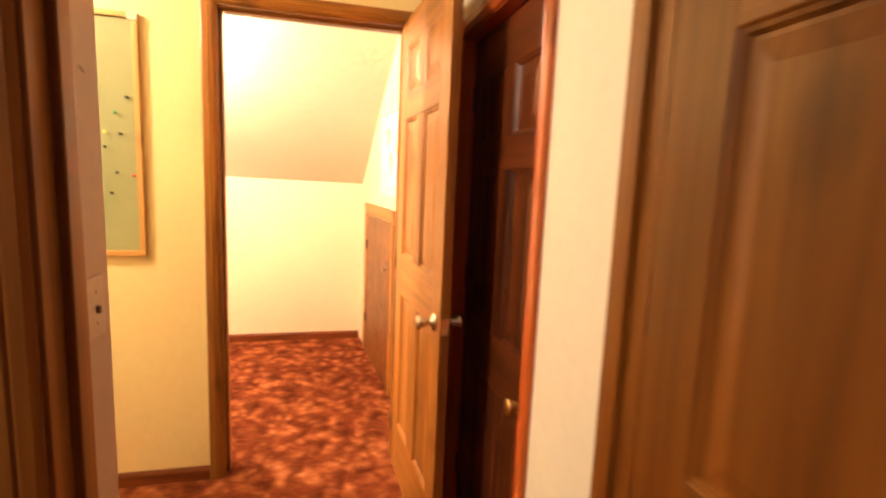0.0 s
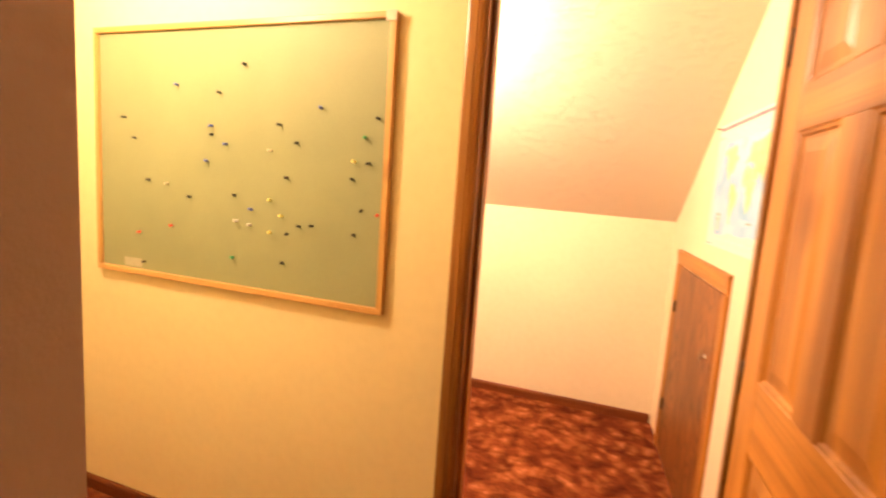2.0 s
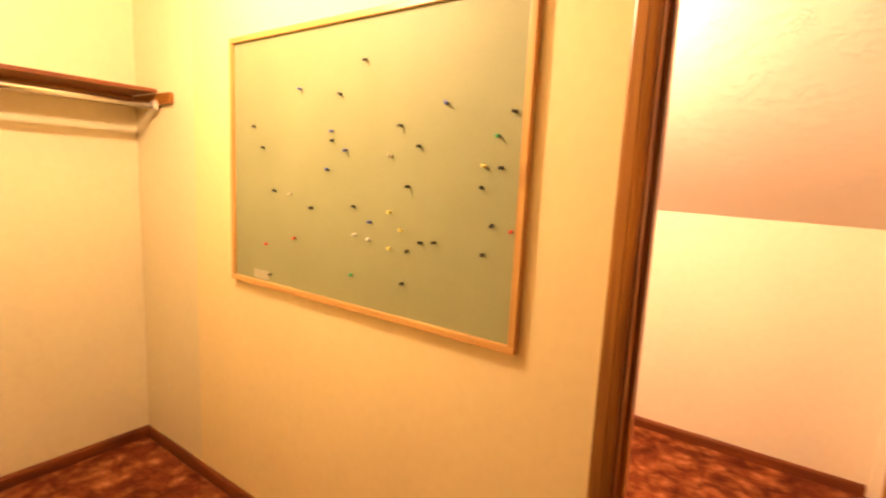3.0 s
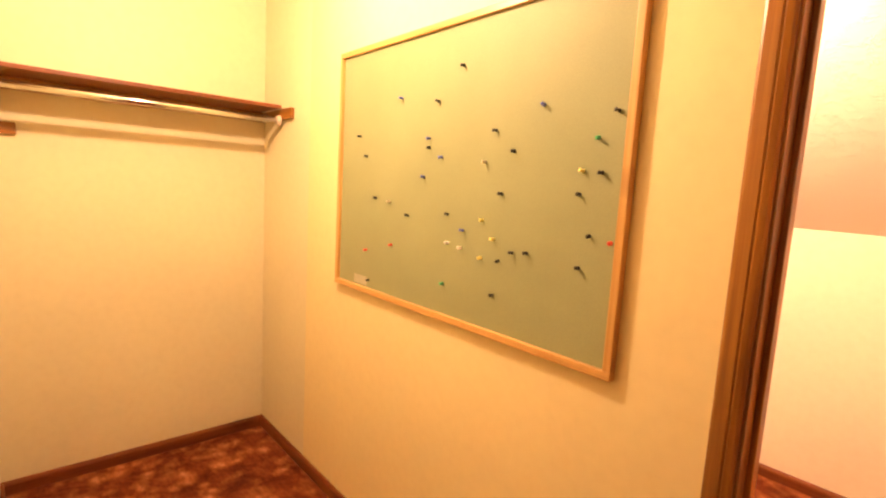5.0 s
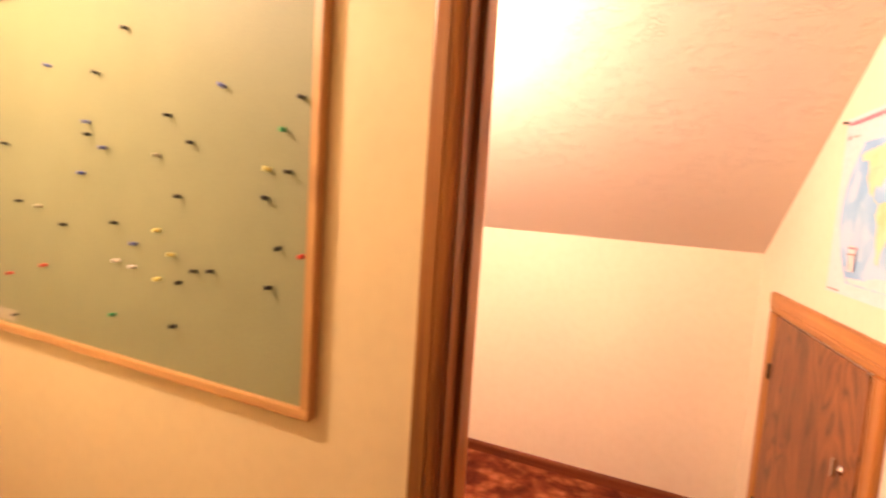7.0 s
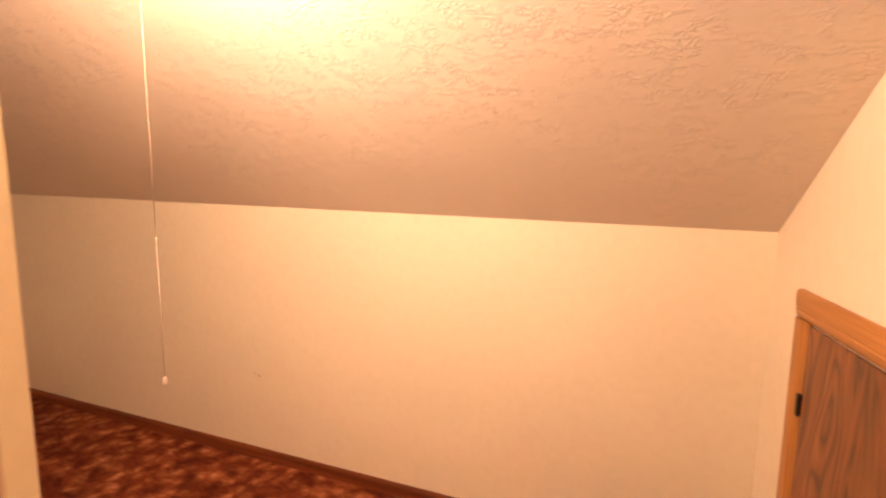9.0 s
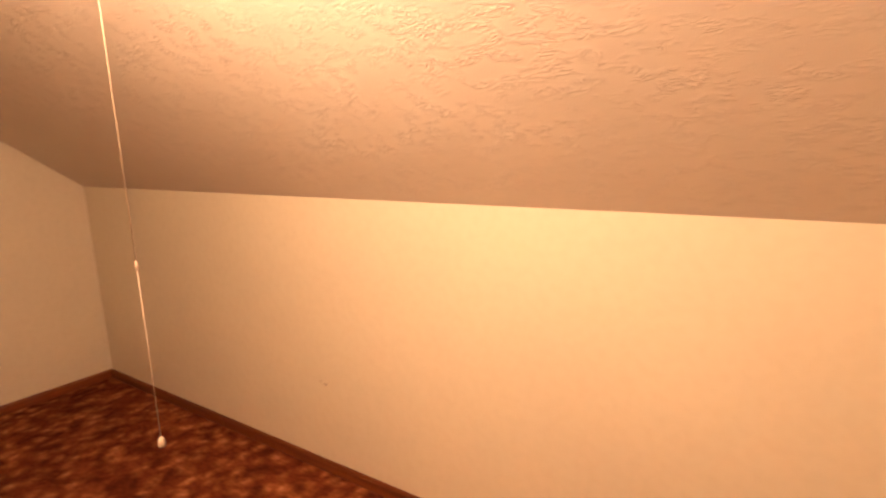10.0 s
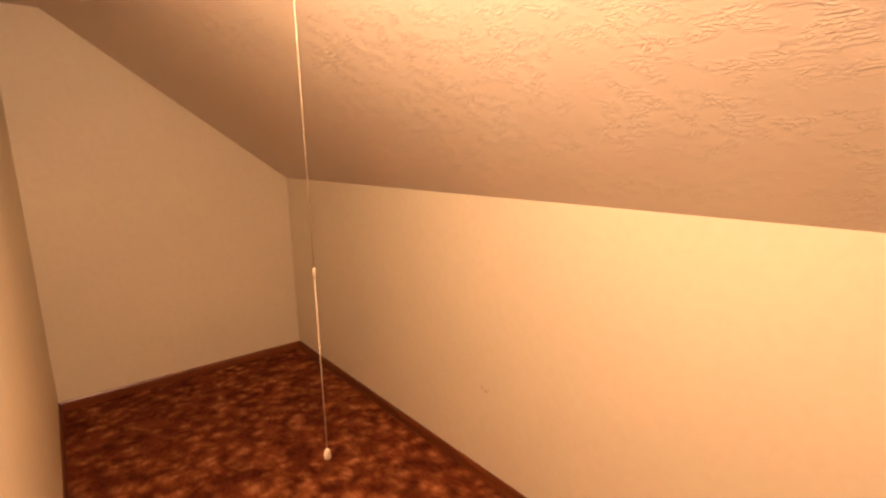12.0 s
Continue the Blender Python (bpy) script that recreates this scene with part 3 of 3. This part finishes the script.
def world_map():
    m = thing("world_map", gable_pose(MAPY, MAPZ), "large printed paper world map pinned to the wall", "map")
    paper = plain("map_paper", (0.78, 0.75, 0.80), 0.5)
    sea = ink("map_sea_ink", [(0.36, (0.22, 0.47, 0.80)), (0.5, (0.29, 0.54, 0.83)), (0.64, (0.44, 0.64, 0.86))], 9)
    shallow = ink("map_shallow_sea_ink", [(0.36, (0.30, 0.54, 0.82)), (0.64, (0.44, 0.63, 0.86))], 14)
    tan = ink("map_tan_ink", [(0.36, (0.46, 0.60, 0.34)), (0.46, (0.72, 0.68, 0.44)), (0.58, (0.80, 0.70, 0.46)), (0.68, (0.80, 0.60, 0.40))], 16)
    orange = ink("map_orange_ink", [(0.36, (0.80, 0.68, 0.42)), (0.6, (0.80, 0.58, 0.36))], 18)
    green = ink("map_green_ink", [(0.36, (0.42, 0.58, 0.32)), (0.52, (0.56, 0.66, 0.38)), (0.66, (0.76, 0.70, 0.46))], 16)
    pink = plain("map_pink_ink", (0.75, 0.24, 0.34), 0.5)
    grey = plain("map_grey_ink", (0.25, 0.20, 0.22), 0.5)
    W, H = 0.90, 0.54
    back = Matrix(((0, 0, -1, 0), (1, 0, 0, 0), (0, 1, 0, 0), (0, 0, 0, 1)))
    layer = [0]

    def sheet(name, pts, mat, label="", up=True):
        layer[0] += 1 if up else 0
        part(name, extruded(pts, Matrix.Translation((-0.0006 - 0.00012 * layer[0], 0, 0)) @ back, 0.0001), mat, m, label)

    def place(points):
        return [(-lon * 0.0023 * (1 - 0.30 * (lat / 90) ** 2), 0.245 + lat * 0.0026) for lon, lat in points]

    def rect(a, b, c, d):
        return [(a, b), (c, b), (c, d), (a, d)]

    sheet("paper_sheet", rect(-W / 2, 0, W / 2, H), paper)
    edge = [(-178, a) for a in range(-80, 81, 8)] + [(178, a) for a in range(80, -81, -8)]
    sheet("sea", place(edge), sea, "pale blue sea")
    for i, (lon, lat, w, h) in enumerate(((-120, -20, 14, 34), (-28, -10, 9, 40), (-40, 40, 12, 14), (75, -25, 12, 26), (150, 20, 16, 26), (-150, 30, 12, 18), (10, -48, 50, 5))):
        sheet("shallow_sea", place(blob(lon, lat, w, h, i + 1.5)), shallow)
    lands = [
        ([(-166, 66), (-140, 70), (-95, 72), (-80, 68), (-78, 56), (-56, 52), (-70, 43), (-80, 31), (-82, 26), (-90, 30), (-97, 26), (-96, 18), (-84, 11), (-78, 8), (-92, 15),
          (-106, 22), (-117, 33), (-124, 46), (-135, 58), (-152, 59)], tan),
        ([(-52, 60), (-42, 60), (-20, 72), (-25, 82), (-58, 80), (-54, 70)], paper),
        ([(-78, 8), (-62, 11), (-50, 2), (-35, -6), (-40, -21), (-50, -28), (-62, -39), (-66, -46), (-69, -54), (-74, -50), (-71, -30), (-71, -17), (-81, -5)], tan),
        ([(-17, 15), (-10, 30), (0, 36), (11, 36), (20, 31), (33, 31), (43, 12), (51, 11), (40, -5), (39, -18), (32, -28), (20, -35), (14, -20), (9, 0), (4, 6), (-9, 5)], tan),
        ([(-9, 37), (-9, 43), (0, 48), (8, 55), (6, 61), (18, 69), (40, 67), (68, 70), (100, 76), (140, 73), (178, 67), (162, 58), (142, 54), (133, 43), (122, 39), (121, 29),
          (108, 20), (104, 9), (98, 15), (88, 22), (78, 8), (70, 22), (58, 25), (54, 16), (44, 13), (35, 29), (36, 37), (26, 40), (16, 41), (3, 42)], green),
        ([(114, -22), (130, -12), (142, -11), (153, -26), (148, -38), (134, -32), (116, -35)], tan),
        ([(-170, -74), (-110, -72), (-60, -66), (0, -70), (60, -67), (120, -66), (170, -72), (170, -79), (-170, -79)], paper)]
    for i, (pts, mat) in enumerate(lands):
        sheet("land", place(ragged(pts, i + 20.5)), mat)
    for i, (lon, lat, w, h, mat) in enumerate(((-105, 58, 22, 9, green), (-112, 40, 9, 9, orange), (-60, -6, 11, 9, green), (-70, -25, 3, 15, orange), (18, -2, 10, 7, green), (5, 20, 14, 6, orange),
                                               (26, -20, 7, 8, orange), (90, 38, 18, 8, tan), (45, 32, 8, 7, orange), (78, 20, 6, 7, tan), (60, 60, 20, 6, tan))):
        sheet("tinted_land", place(blob(lon, lat, w, h, i + 40.5)), mat)
    y = W / 2 - 0.03
    rng = random.Random(4)
    layer[0] += 1
    while y > -W / 2 + 0.04:
        w = rng.uniform(0.010, 0.026)
        sheet("title_bar", rect(y - w, H - 0.026, y, H - 0.014), pink, up=False)
        y -= w + 0.004
    sheet("emblem", [(0.425, 0.472), (0.40, 0.472), (0.4125, 0.494)], pink)
    sheet("text_bar", rect(0.345, 0.475, 0.39, 0.479), grey)
    sheet("text_bar", rect(0.345, 0.008, 0.435, 0.012), grey)
    sheet("legend", rect(0.268, 0.075, 0.312, 0.15), paper)
    sheet("text_bar", rect(0.262, 0.14, 0.318, 0.146), pink)
    sheet("text_bar", rect(0.262, 0.122, 0.318, 0.127), grey, up=False)
    for i in range(5):
        sheet("text_bar", rect(0.275, 0.082 + 0.008 * i, 0.303, 0.084 + 0.008 * i), grey, up=False)
    sheet("text_bar", rect(-0.13, 0.118, -0.09, 0.124), grey, up=False)


world_map()
t = copy_thing(pin_first["k"], gable_pose(MAPY + 0.445, MAPZ + 0.53) @ pose(0.004, 0, 0, 0, -90, 0))
tagged(t, "black push pin holding the corner of the map", "push pin", "pins of the map")


# ---- pull cord ----
def pull_cord(x, y, end, joint):
    top = slope_z(x, y)
    c = thing("pull_cord", pose(x, y, end), "long thin white pull cord with a small plastic end", "pull cord")
    part("cord", lathe([(0.0009, 0.006), (0.0009, joint - end)], 8), CORD, c)
    part("cord_upper", lathe([(0.0009, joint - end), (0.0009, top - end)], 8), CORD, c)
    part("connector", lathe([(0.001, joint - end - 0.009), (0.0026, joint - end - 0.007), (0.003, joint - end), (0.0026, joint - end + 0.007), (0.001, joint - end + 0.009)], 12), CORD, c)
    part("end_bell", lathe([(0.001, -0.014), (0.0062, -0.013), (0.0068, -0.009), (0.0062, 0.001), (0.0035, 0.007), (0.001, 0.008)], 16), CORD, c, "small ivory plastic bell")


pull_cord(-0.836, 0.853, 0.964, 1.324)


# ---- scuffs on the walls ----
def scuff(m, w, label, n, seed):
    rng = random.Random(seed)
    s = thing("wall_scuff", m, label, "scuff mark")
    for i in range(n):
        y, z = rng.uniform(-w, w), rng.uniform(-w * 0.35, w * 0.35)
        a = rng.uniform(0.004, 0.016)
        part("mark", extruded([(y, z), (y + a, z - a * 0.5), (y + a * 1.1, z - a * 0.5 + 0.003), (y + 0.3 * a, z + 0.003)],
                              Matrix(((1, 0, 0, 0), (0, 0, -1, 0), (0, 1, 0, 0), (0, 0, 0, 1))), 0.0006), plain("scuff_grey", (0.46, 0.35, 0.25), 0.7), s)


scuff(pose(-1.538, KY - 0.0002, 0.467), 0.03, "small grey-brown scuff on the cream knee wall", 5, 2)
scuff(pose(PX + 0.0002, -1.22, 1.534, 0, 0, 90), 0.008, "small dark nick in the painted switch wall", 2, 5)


# ---- lamp holders above the bulbs ----
def lamp_holder(x, y, top, tilt=0):
    h = thing("lamp_holder", pose(x, y, top, tilt), "plain white porcelain ceiling lamp holder", "lamp holder", "ceiling lamp holders")
    part("base", lathe([(0.001, 0), (0.058, 0), (0.058, -0.012), (0.045, -0.026), (0.001, -0.027)], 24), PLASTIC, h)
    part("socket", lathe([(0.001, -0.026), (0.024, -0.026), (0.022, -0.06), (0.001, -0.061)], 20), PLASTIC, h)


lamp_holder(-1.20, -0.69, CEIL)
lamp_holder(-0.60, 0.68, slope_z(-0.60, 0.68), -36.87)
lamp_holder(-1.3, -2.9, CEIL)
